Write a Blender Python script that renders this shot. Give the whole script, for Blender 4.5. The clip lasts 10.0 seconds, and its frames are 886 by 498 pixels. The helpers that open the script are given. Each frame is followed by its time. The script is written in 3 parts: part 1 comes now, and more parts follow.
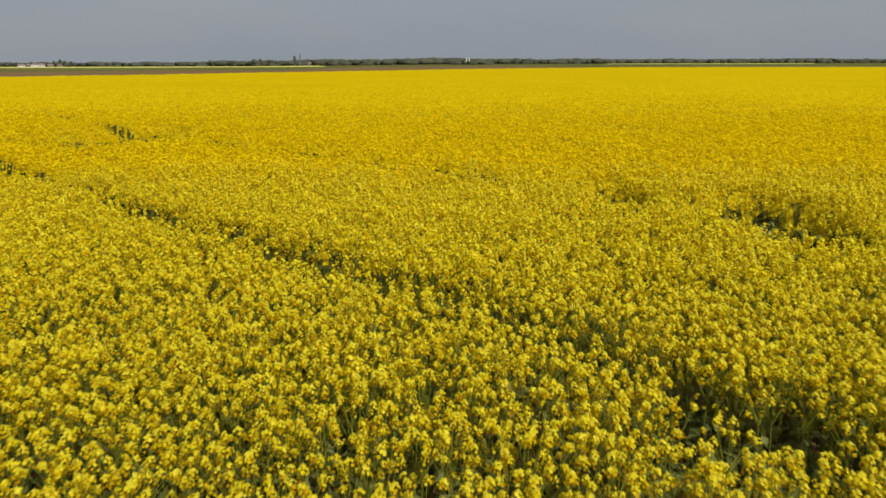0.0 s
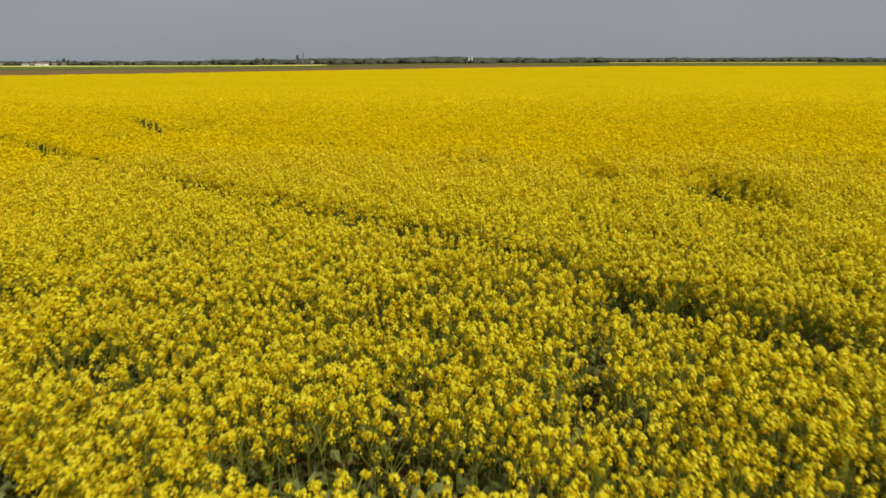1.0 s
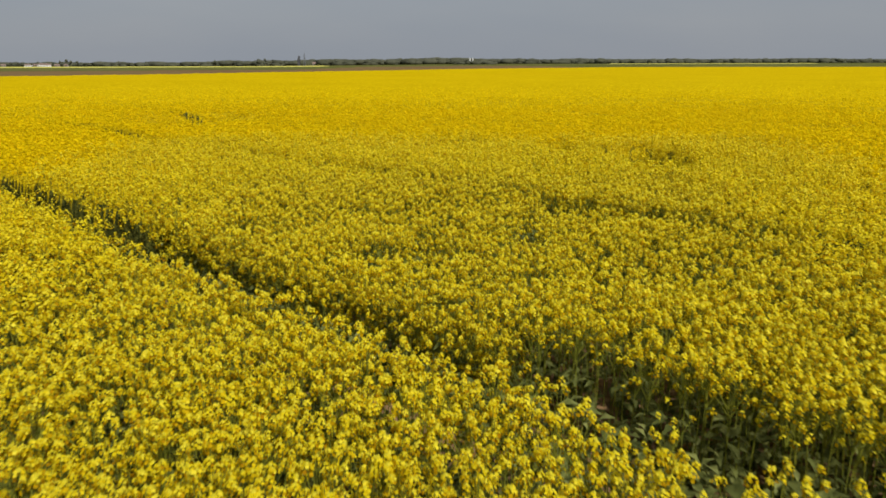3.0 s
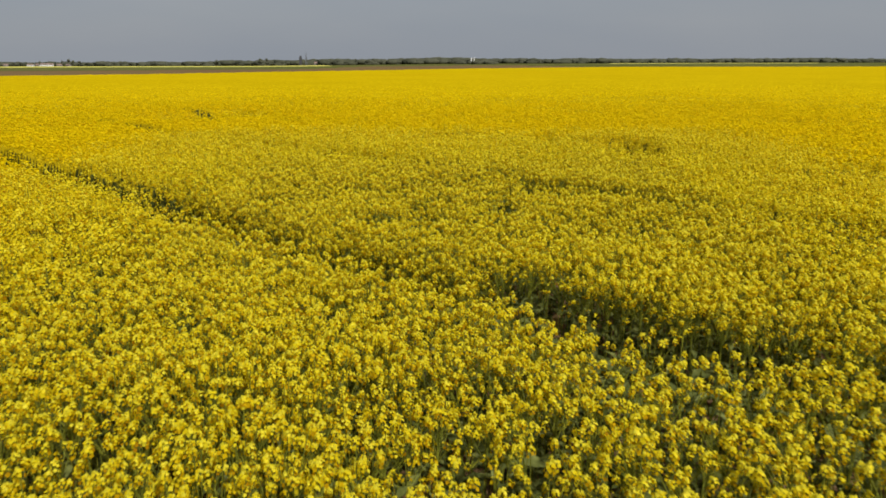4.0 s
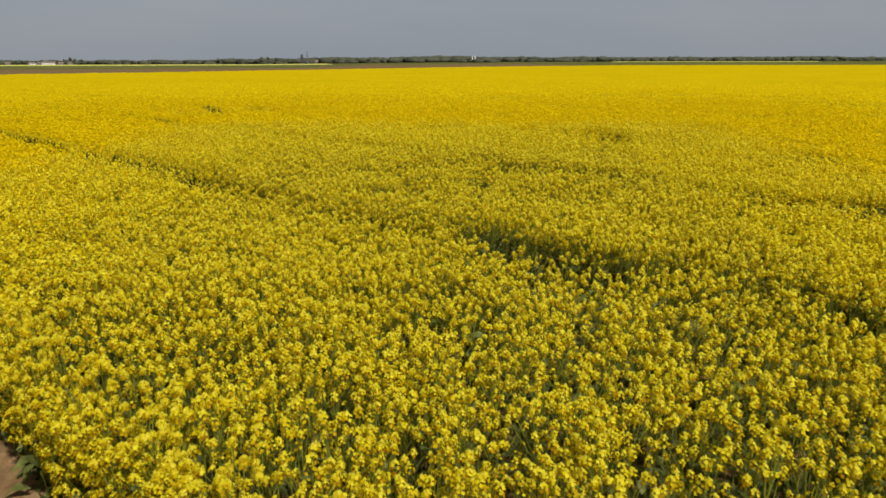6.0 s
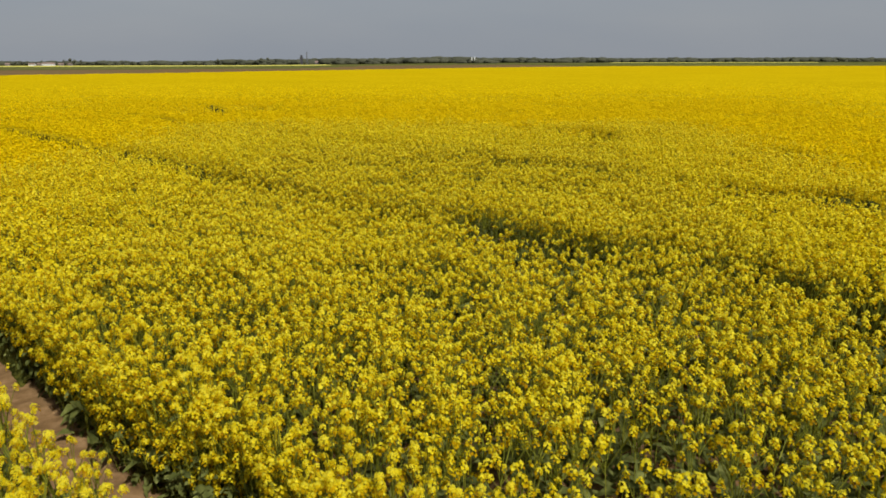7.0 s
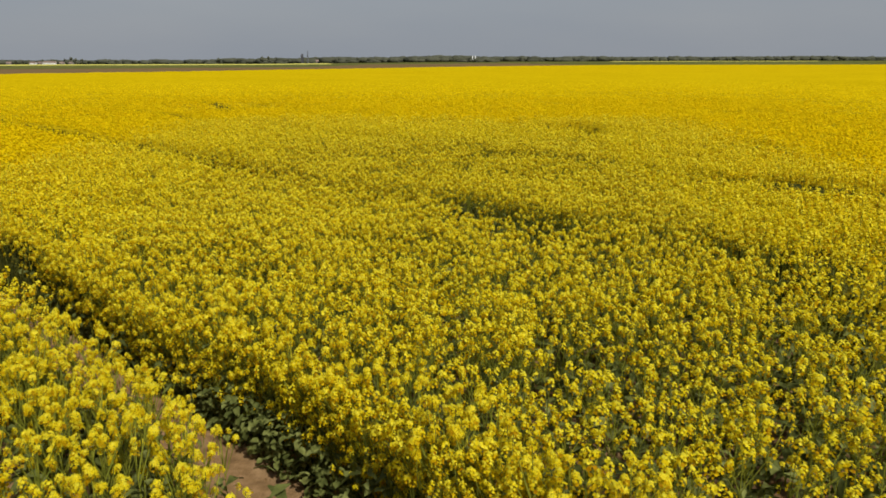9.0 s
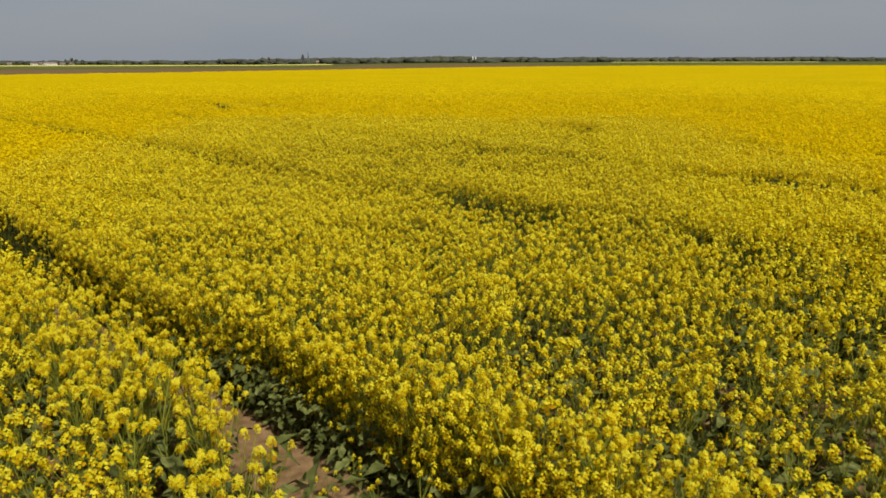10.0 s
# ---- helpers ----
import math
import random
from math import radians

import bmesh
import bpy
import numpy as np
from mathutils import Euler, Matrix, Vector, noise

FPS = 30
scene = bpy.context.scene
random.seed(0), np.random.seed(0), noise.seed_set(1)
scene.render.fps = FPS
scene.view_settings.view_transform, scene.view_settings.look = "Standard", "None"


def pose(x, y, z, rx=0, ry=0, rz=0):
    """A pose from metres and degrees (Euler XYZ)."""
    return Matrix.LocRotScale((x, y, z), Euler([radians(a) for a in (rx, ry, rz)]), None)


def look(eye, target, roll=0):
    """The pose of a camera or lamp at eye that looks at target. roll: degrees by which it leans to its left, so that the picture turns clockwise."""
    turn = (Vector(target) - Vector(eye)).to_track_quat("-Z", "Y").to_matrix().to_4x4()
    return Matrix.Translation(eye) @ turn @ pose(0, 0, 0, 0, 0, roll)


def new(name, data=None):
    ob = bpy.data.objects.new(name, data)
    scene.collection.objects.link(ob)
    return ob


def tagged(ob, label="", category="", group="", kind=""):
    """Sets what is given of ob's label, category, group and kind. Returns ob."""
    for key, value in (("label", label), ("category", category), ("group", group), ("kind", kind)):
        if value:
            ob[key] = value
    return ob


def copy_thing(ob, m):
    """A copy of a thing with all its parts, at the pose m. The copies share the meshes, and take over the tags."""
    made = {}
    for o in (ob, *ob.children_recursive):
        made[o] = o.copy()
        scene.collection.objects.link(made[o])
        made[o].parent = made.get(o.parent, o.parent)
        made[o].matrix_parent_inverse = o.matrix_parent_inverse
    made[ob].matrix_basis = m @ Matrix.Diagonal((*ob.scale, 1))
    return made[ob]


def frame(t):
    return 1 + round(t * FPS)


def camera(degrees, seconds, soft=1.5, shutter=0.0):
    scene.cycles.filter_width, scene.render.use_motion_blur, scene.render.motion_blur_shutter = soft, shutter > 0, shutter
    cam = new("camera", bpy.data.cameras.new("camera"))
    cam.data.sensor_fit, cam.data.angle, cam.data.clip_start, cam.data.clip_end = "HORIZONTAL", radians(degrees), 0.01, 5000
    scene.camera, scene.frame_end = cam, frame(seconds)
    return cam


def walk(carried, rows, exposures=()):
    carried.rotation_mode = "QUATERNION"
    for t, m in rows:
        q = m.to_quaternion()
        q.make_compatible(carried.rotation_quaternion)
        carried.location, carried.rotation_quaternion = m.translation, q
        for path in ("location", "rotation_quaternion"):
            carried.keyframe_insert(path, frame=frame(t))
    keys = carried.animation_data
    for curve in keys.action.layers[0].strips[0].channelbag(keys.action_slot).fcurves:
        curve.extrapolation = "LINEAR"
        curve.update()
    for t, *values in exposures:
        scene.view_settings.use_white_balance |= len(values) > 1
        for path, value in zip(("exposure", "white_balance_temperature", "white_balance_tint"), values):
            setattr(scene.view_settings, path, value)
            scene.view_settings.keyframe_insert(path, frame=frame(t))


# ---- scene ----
cam = camera(62.3, 10.0, soft=1.7, shutter=0.3)

PATH = [
    (0, (-0.211, -0.121, 3.246), (-0.2, 1.818, 2.758), -0.1),
    (0.5, (-0.237, -1.114, 3.244), (-0.23, 0.825, 2.755), -0.1),
    (1, (-0.226, -2.437, 3.246), (-0.222, -0.498, 2.755), -0.1),
    (1.5, (-0.225, -3.677, 3.254), (-0.222, -1.738, 2.763), -0.1),
    (2, (-0.235, -4.976, 3.26), (-0.233, -3.037, 2.77), -0.1),
    (2.5, (-0.242, -6.128, 3.269), (-0.241, -4.19, 2.778), -0.1),
    (2.7, (-0.251, -6.587, 3.264), (-0.249, -4.648, 2.775), -0.1),
    (3.8, (-0.103, -8.805, 3.235), (-0.104, -6.865, 2.747), -0.1),
    (4, (-0.064, -9.148, 3.242), (-0.066, -7.209, 2.753), -0.1),
    (4.5, (0.009, -9.883, 3.251), (0.007, -7.943, 2.762), -0.1),
    (5, (0.071, -10.515, 3.251), (0.068, -8.576, 2.762), -0.1),
    (5.5, (0.128, -11.022, 3.261), (0.126, -9.083, 2.771), -0.1),
    (5.7, (0.158, -11.224, 3.268), (0.153, -9.285, 2.776), -0.1),
    (6.8, (0.261, -12.207, 3.265), (0.256, -10.269, 2.771), -0.1),
    (7, (0.273, -12.374, 3.254), (0.269, -10.435, 2.763), -0.1),
    (7.5, (0.32, -12.718, 3.255), (0.316, -10.779, 2.764), -0.1),
    (8, (0.369, -13.039, 3.252), (0.363, -11.101, 2.76), -0.1),
    (8.5, (0.421, -13.357, 3.248), (0.414, -11.418, 2.755), -0.1),
    (9, (0.481, -13.722, 3.249), (0.475, -11.784, 2.755), -0.1),
    (9.5, (0.546, -14.071, 3.251), (0.539, -12.133, 2.757), -0.1),
    (10, (0.601, -14.413, 3.256), (0.594, -12.475, 2.764), -0.1),
]
walk(cam, [(t, look(eye, target, roll)) for t, eye, target, roll in PATH])

# ---- light ----
SUN_AZ, SUN_EL = 148.0, 46.0  # clockwise from the heading, and above the horizon, in degrees
world = bpy.data.worlds.new("world")
scene.world = world
world.use_nodes = True
wn, wl = world.node_tree.nodes, world.node_tree.links
wn.clear()
sky = wn.new("ShaderNodeTexSky")
sky.sky_type, sky.sun_disc = "NISHITA", False
sky.sun_elevation, sky.sun_rotation = radians(SUN_EL), radians(SUN_AZ)
sky.air_density, sky.dust_density, sky.ozone_density, sky.altitude = 1.0, 3.0, 1.0, 100
# a grey spring haze lies over the sky, densest near the horizon
coord = wn.new("ShaderNodeTexCoord")
sep = wn.new("ShaderNodeSeparateXYZ")
haze = wn.new("ShaderNodeMapRange")
haze.inputs[1].default_value, haze.inputs[2].default_value = 0.0, 0.5
haze.inputs[3].default_value, haze.inputs[4].default_value = 0.94, 0.72
cloud = wn.new("ShaderNodeTexNoise")
cloud.inputs["Scale"].default_value, cloud.inputs["Detail"].default_value = 2.2, 5
stretch = wn.new("ShaderNodeMapping")
stretch.inputs["Scale"].default_value = (1, 1, 5)
ramp = wn.new("ShaderNodeValToRGB")
ramp.color_ramp.elements[0].color = (2.46, 2.70, 3.08, 1)
ramp.color_ramp.elements[1].color = (2.76, 2.93, 3.2, 1)
ramp.color_ramp.elements[0].position, ramp.color_ramp.elements[1].position = 0.35, 0.7
mixer = wn.new("ShaderNodeMix")
mixer.data_type = "RGBA"
bg = wn.new("ShaderNodeBackground")
bg.inputs["Strength"].default_value = 0.1
wout = wn.new("ShaderNodeOutputWorld")
wl.new(coord.outputs["Generated"], sep.inputs[0])
wl.new(coord.outputs["Generated"], stretch.inputs[0])
wl.new(stretch.outputs[0], cloud.inputs["Vector"])
wl.new(cloud.outputs["Fac"], ramp.inputs[0])
wl.new(sep.outputs["Z"], haze.inputs[0])
wl.new(haze.outputs[0], mixer.inputs[0])
wl.new(sky.outputs[0], mixer.inputs[6])
wl.new(ramp.outputs[0], mixer.inputs[7])
wl.new(mixer.outputs[2], bg.inputs["Color"])
wl.new(bg.outputs[0], wout.inputs[0])
lamp = bpy.data.lights.new("sun", "SUN")
lamp.energy, lamp.angle, lamp.color = 3.9, radians(3.0), (1.0, 0.955, 0.86)
sun = new("sun", lamp)
a, e = radians(SUN_AZ), radians(SUN_EL)
toward = Vector((math.sin(a) * math.cos(e), math.cos(a) * math.cos(e), math.sin(e)))
sun.matrix_basis = look(toward * 60, (0, 0, 0))
scene.view_settings.exposure = 0.17

# ---- materials ----


def material(name, stops, scale, rough=0.7, translucent=0.0, bump=0.0, bump_scale=60.0, per_island=0.0, big=0.0, big_scale=0.3, spec=0.3, per_object=0.0):
    """A surface whose colour runs along the stops by fine noise, slow noise and a chance shade for each piece."""
    m = bpy.data.materials.new(name)
    m.use_nodes = True
    n, l = m.node_tree.nodes, m.node_tree.links
    p = n["Principled BSDF"]
    p.inputs["Roughness"].default_value = rough
    p.inputs["Specular IOR Level"].default_value = spec
    geo = n.new("ShaderNodeNewGeometry")
    fine = n.new("ShaderNodeTexNoise")
    fine.inputs["Scale"].default_value, fine.inputs["Detail"].default_value = scale, 4
    l.new(geo.outputs["Position"], fine.inputs["Vector"])
    value = fine.outputs["Fac"]

    def add(out, weight, value):
        k = n.new("ShaderNodeMath")
        k.operation = "MULTIPLY_ADD"
        l.new(out, k.inputs[0])
        k.inputs[1].default_value = weight
        l.new(value, k.inputs[2])
        j = n.new("ShaderNodeMath")
        j.operation = "SUBTRACT"
        l.new(k.outputs[0], j.inputs[0])
        j.inputs[1].default_value = weight * 0.5
        return j.outputs[0]
    if per_island:
        value = add(geo.outputs["Random Per Island"], per_island, value)
    if per_object:
        info = n.new("ShaderNodeObjectInfo")
        value = add(info.outputs["Random"], per_object, value)
    if big:
        slow = n.new("ShaderNodeTexNoise")
        slow.inputs["Scale"].default_value, slow.inputs["Detail"].default_value = big_scale, 3
        l.new(geo.outputs["Position"], slow.inputs["Vector"])
        value = add(slow.outputs["Fac"], big, value)
    r = n.new("ShaderNodeValToRGB")
    while len(r.color_ramp.elements) < len(stops):
        r.color_ramp.elements.new(0.5)
    for el, (at, col) in zip(r.color_ramp.elements, stops):
        el.position, el.color = at, (*col, 1)
    l.new(value, r.inputs[0])
    l.new(r.outputs[0], p.inputs["Base Color"])
    if bump:
        rel = n.new("ShaderNodeTexNoise")
        rel.inputs["Scale"].default_value, rel.inputs["Detail"].default_value = bump_scale, 5
        l.new(geo.outputs["Position"], rel.inputs["Vector"])
        b = n.new("ShaderNodeBump")
        b.inputs["Strength"].default_value, b.inputs["Distance"].default_value = bump, 1.0 / bump_scale
        l.new(rel.outputs["Fac"], b.inputs["Height"])
        l.new(b.outputs[0], p.inputs["Normal"])
    if translucent:
        t = n.new("ShaderNodeBsdfTranslucent")
        mx = n.new("ShaderNodeMixShader")
        mx.inputs[0].default_value = translucent
        l.new(r.outputs[0], t.inputs["Color"])
        l.new(p.outputs[0], mx.inputs[1])
        l.new(t.outputs[0], mx.inputs[2])
        l.new(mx.outputs[0], n["Material Output"].inputs[0])
    return m


PETAL = material("petal", [(0.25, (0.58, 0.40, 0.004)), (0.5, (0.75, 0.61, 0.010)), (0.75, (0.85, 0.75, 0.045))], 7, 0.65, 0.46, per_island=0.35, spec=0.03)
PETAL_MASS = material("petal_mass", [(0.3, (0.67, 0.500, 0.003)), (0.5, (0.73, 0.550, 0.004)), (0.7, (0.79, 0.60, 0.006))], 5, 0.8, 0.46, per_island=0.2, spec=0.0)
# upper petals: younger lemon tone, with sunlit paleness put into the colour
YOUNG_SUNLIT_PETAL = material("young_sunlit_petal", [(0.25, (0.66, 0.53, 0.006)), (0.5, (0.78, 0.645, 0.014)), (0.75, (0.86, 0.75, 0.05))], 7, 0.55, 0.42, per_island=0.35, spec=0.08)
# lower petals: older orange tone, darkened in colour as shade under the dome
OLD_SHADED_PETAL = material("old_shaded_petal", [(0.2, (0.38, 0.20, 0.003)), (0.5, (0.54, 0.35, 0.004)), (0.8, (0.68, 0.48, 0.006))], 9, 0.7, 0.42, per_island=0.5, spec=0.04)
BUD = material("bud", [(0.3, (0.46, 0.40, 0.012)), (0.7, (0.64, 0.55, 0.035))], 30, 0.6, 0.2, spec=0.1)
STEM = material("stem", [(0.3, (0.13, 0.15, 0.018)), (0.7, (0.26, 0.26, 0.03))], 8, 0.6, spec=0.05)
LEAF = material("leaf", [(0.25, (0.068, 0.080, 0.020)), (0.55, (0.130, 0.145, 0.038)), (0.8, (0.215, 0.23, 0.07))], 14, 0.7, 0.22, per_island=0.5, bump=0.3, bump_scale=120, spec=0.06)
# low leaves and stems, with the gloom of the gaps put into the colour
SHADED_UNDERGROWTH = material("shaded_undergrowth", [(0.3, (0.032, 0.036, 0.008)), (0.5, (0.062, 0.065, 0.014)), (0.7, (0.11, 0.105, 0.018))], 11.0, 0.95, 0.0, bump=1.0, bump_scale=12, spec=0.0)
THICKET = material("thicket", [(0.3, (0.30, 0.225, 0.008)), (0.5, (0.42, 0.308, 0.006)), (0.7, (0.52, 0.378, 0.004))], 9.0, 0.9, 0.0, bump=1.0, bump_scale=9, spec=0.0)
# dark stops paint the shaded depths between plants, yellow ones the lower bloom
SHADE_MOTTLED_UNDERSTOREY = material("shade_mottled_understorey", [(0.38, (0.035, 0.040, 0.009)), (0.48, (0.15, 0.125, 0.012)), (0.62, (0.34, 0.26, 0.008))], 2.6, 0.95, 0.0, bump=1.0, bump_scale=9, spec=0.0)
CANOPY = material("canopy", [(0.3, (0.42, 0.298, 0.002)), (0.5, (0.49, 0.35, 0.003)), (0.7, (0.56, 0.40, 0.004))], 3.0, 0.9, 0.0, bump=0.6, bump_scale=5, big=0.35, big_scale=0.06, spec=0.0)
# far rapeseed bloom, its yellow washed out to paint distance haze
HAZED_BLOOM = material("hazed_bloom", [(0.3, (0.40, 0.38, 0.085)), (0.7, (0.47, 0.44, 0.12))], 0.08, 0.9, spec=0.0)
SOIL = material("soil", [(0.3, (0.14, 0.085, 0.038)), (0.5, (0.215, 0.130, 0.060)), (0.72, (0.30, 0.190, 0.095))], 7, 0.95, 0, bump=0.7, bump_scale=45, big=0.3, big_scale=0.7, spec=0.05)
PLOUGHED = material("ploughed", [(0.35, (0.135, 0.088, 0.040)), (0.55, (0.17, 0.112, 0.052)), (0.75, (0.13, 0.11, 0.04))], 0.2, 0.95, 0, big=0.7, big_scale=0.012, spec=0.0)
GRASS = material("grass", [(0.3, (0.075, 0.080, 0.020)), (0.5, (0.10, 0.105, 0.03)), (0.7, (0.15, 0.15, 0.045))], 0.05, 0.95, 0, big=0.6, big_scale=0.004, spec=0.0)
# distant foliage, greyed in its base colour in place of air haze
HAZED_CROWN = material("crown", [(0.3, (0.060, 0.064, 0.044)), (0.7, (0.085, 0.088, 0.060))], 0.12, 0.9, 0, per_island=0.2, spec=0.0)
BARK = material("bark", [(0.3, (0.08, 0.06, 0.045)), (0.7, (0.14, 0.11, 0.08))], 3, 0.9)
WHITE = material("white_wall", [(0.3, (0.66, 0.65, 0.63)), (0.7, (0.80, 0.79, 0.77))], 0.6, 0.8)
TILES = material("roof_tiles", [(0.3, (0.16, 0.12, 0.10)), (0.7, (0.24, 0.17, 0.14))], 1.2, 0.85)
PANE = material("pane", [(0.3, (0.03, 0.035, 0.04)), (0.7, (0.06, 0.065, 0.07))], 1, 0.15)
STEEL = material("steel", [(0.3, (0.12, 0.125, 0.13)), (0.7, (0.20, 0.205, 0.21))], 1, 0.5)
PALE = material("pale_steel", [(0.3, (0.60, 0.61, 0.62)), (0.7, (0.76, 0.76, 0.76))], 0.5, 0.5)
DARK = material("dark_cladding", [(0.3, (0.045, 0.045, 0.05)), (0.7, (0.075, 0.075, 0.08))], 0.5, 0.7)
DULL = material("dull_cladding", [(0.3, (0.17, 0.15, 0.14)), (0.7, (0.24, 0.21, 0.20))], 0.5, 0.7)

# ---- tools ----
rng = np.random.default_rng(7)


def vnoise(x, y, seed=0):
    """Smooth noise from 0 to 1 over the plane."""
    def h(i, j):
        k = np.sin(i * 127.1 + j * 311.7 + seed * 74.7) * 43758.5453
        return k - np.floor(k)
    i, j = np.floor(x), np.floor(y)
    f, g = x - i, y - j
    f, g = f * f * (3 - 2 * f), g * g * (3 - 2 * g)
    return (h(i, j) * (1 - f) + h(i + 1, j) * f) * (1 - g) + (h(i, j + 1) * (1 - f) + h(i + 1, j + 1) * f) * g


def mesh_from(name, verts, faces, mats, index=None, smooth=False):
    """A mesh of triangles (or quads) out of arrays."""
    me = bpy.data.meshes.new(name)
    n, k = faces.shape
    me.vertices.add(len(verts))
    me.vertices.foreach_set("co", np.ascontiguousarray(verts, dtype=np.float32).ravel())
    me.loops.add(n * k)
    me.loops.foreach_set("vertex_index", np.ascontiguousarray(faces, dtype=np.int32).ravel())
    me.polygons.add(n)
    me.polygons.foreach_set("loop_start", np.arange(0, n * k, k, dtype=np.int32))
    for m in mats:
        me.materials.append(m)
    if index is not None:
        me.polygons.foreach_set("material_index", np.ascontiguousarray(index, dtype=np.int32))
    if smooth:
        me.polygons.foreach_set("use_smooth", np.ones(n, dtype=bool))
    me.update(calc_edges=True)
    return me


def child(name, data, parent, label="", kind=""):
    ob = tagged(new(name, data), label, kind=kind)
    ob.parent = parent
    return ob


def turn(yaw, tilt, axis):
    """Matrices that spin by yaw and then lean by tilt towards the heading axis."""
    c, s = np.cos(yaw), np.sin(yaw)
    z = np.zeros_like(c)
    o = np.ones_like(c)
    spin = np.stack([np.stack([c, -s, z], -1), np.stack([s, c, z], -1), np.stack([z, z, o], -1)], -2)
    ax, ay = -np.sin(axis), np.cos(axis)
    c, s = np.cos(tilt), np.sin(tilt)
    lean = np.stack([np.stack([c + ax * ax * (1 - c), ax * ay * (1 - c), ay * s], -1),
                     np.stack([ax * ay * (1 - c), c + ay * ay * (1 - c), -ax * s], -1),
                     np.stack([-ay * s, ax * s, c], -1)], -2)
    return lean @ spin


class Heap:
    """Gathers many stamped copies of small templates for one mesh."""

    def __init__(self):
        self.v, self.f, self.m, self.n = [], [], [], 0

    def stamp(self, template, place, rot, size):
        v, f, m = template
        k = len(place)
        if not k:
            return
        out = np.einsum("kij,nj->kni", rot, v) * np.asarray(size)[:, None, None] + place[:, None, :]
        self.v.append(out.reshape(-1, 3))
        self.f.append((f[None] + (np.arange(k) * len(v))[:, None, None] + self.n).reshape(-1, 3))
        self.m.append(np.tile(m, k))
        self.n += k * len(v)

    def add(self, v, f, m):
        self.v.append(v)
        self.f.append(f + self.n)
        self.m.append(m)
        self.n += len(v)

    def mesh(self, name, mats, smooth=False):
        return mesh_from(name, np.concatenate(self.v), np.concatenate(self.f), mats, np.concatenate(self.m), smooth)


# ---- templates of the rapeseed plant ----


def flower_head(seed, flowers, size, style, buds=True, aged_shaded=0.5, spread=1.0, slot=0, tall=0.055):
    """A raceme: flowers round a tall dome, drooping, older and shaded by colour below, sunlit-pale by colour above,
    with a knot of buds on top. Styles: petals, squares.
    """
    r = np.random.default_rng(seed)
    v, f, m = [], [], []
    for i in range(flowers):
        q = (i + 0.5) / flowers
        a = i * 2.39996 + r.uniform(-0.3, 0.3)
        q = 0.1 + 0.9 * q if buds else q
        rad = 0.025 * math.sqrt(1 - (1 - q) ** 2) * r.uniform(0.85, 1.15)
        d = np.array([math.cos(a), math.sin(a), 0])
        c = d * rad + [0, 0, 0.022 - tall * q ** 1.5]
        nrm = d * (0.35 + q) * spread + np.array([0, 0, 1.3 - 1.2 * q * spread]) + r.normal(0, 0.22 * spread, 3)
        nrm /= np.linalg.norm(nrm)
        e1 = np.cross(nrm, [0.3, 0.9, 0.2])
        e1 /= np.linalg.norm(e1)
        e2 = np.cross(nrm, e1)
        s = size * r.uniform(0.8, 1.2)
        # lower flowers take the shade-darkened colour, upper ones the sunlit tint
        old_shaded = int(q > 0.55 and r.uniform() < aged_shaded)
        kind = slot or 2 * old_shaded or (4 if q < 0.5 and r.uniform() < 0.6 else 0)
        b = len(v)
        t0 = r.uniform(0, 1.5)
        if style == "petals":
            v.append(c - nrm * 0.003)
            for k in range(4):
                for w in (-0.55, 0.55):
                    t = t0 + k * math.pi / 2 + w
                    v.append(c + (e1 * math.cos(t) + e2 * math.sin(t)) * s + nrm * r.uniform(-0.004, 0.003))
                f.append((b, b + 1 + 2 * k, b + 2 + 2 * k))
                m.append(kind)
        else:
            for k in range(4):
                t = t0 + k * math.pi / 2
                v.append(c + (e1 * math.cos(t) + e2 * math.sin(t)) * s + nrm * r.uniform(-0.3, 0.15) * s)
            f += [(b, b + 1, b + 2), (b, b + 2, b + 3)]
            m += [kind, kind]
    if buds:
        b = len(v)
        top = np.array([0, 0, 0.018])
        for d in ((1, 0, 0), (0, 1, 0), (-1, 0, 0), (0, -1, 0), (0, 0, 1.2)):
            v.append(top + np.array(d) * 0.0135)
        for i in range(4):
            f.append((b + i, b + (i + 1) % 4, b + 4))
            m.append(1)
    return np.array(v), np.array(f), np.array(m)


def leaf_blade(seed, length, width):
    """A drooping, slightly folded and wavy leaf that points along x."""
    r = np.random.default_rng(seed)
    v = []
    for q, w in ((0.0, 0.12), (0.55, 1.0), (1.0, 0.10)):
        z = length * (0.30 * q - 0.62 * q * q)
        for side in (-1, 0, 1):
            if side:
                v.append((q * length, side * w * width * 0.5 * r.uniform(0.85, 1.15), z + 0.16 * width * w + r.uniform(-0.07, 0.07) * width))
            else:
                v.append((q * length, 0, z))
    f = []
    for i in range(2):
        for k in range(2):
            a = i * 3 + k
            f += [(a, a + 3, a + 4), (a, a + 4, a + 1)]
    return np.array(v), np.array(f), np.zeros(len(f), int)


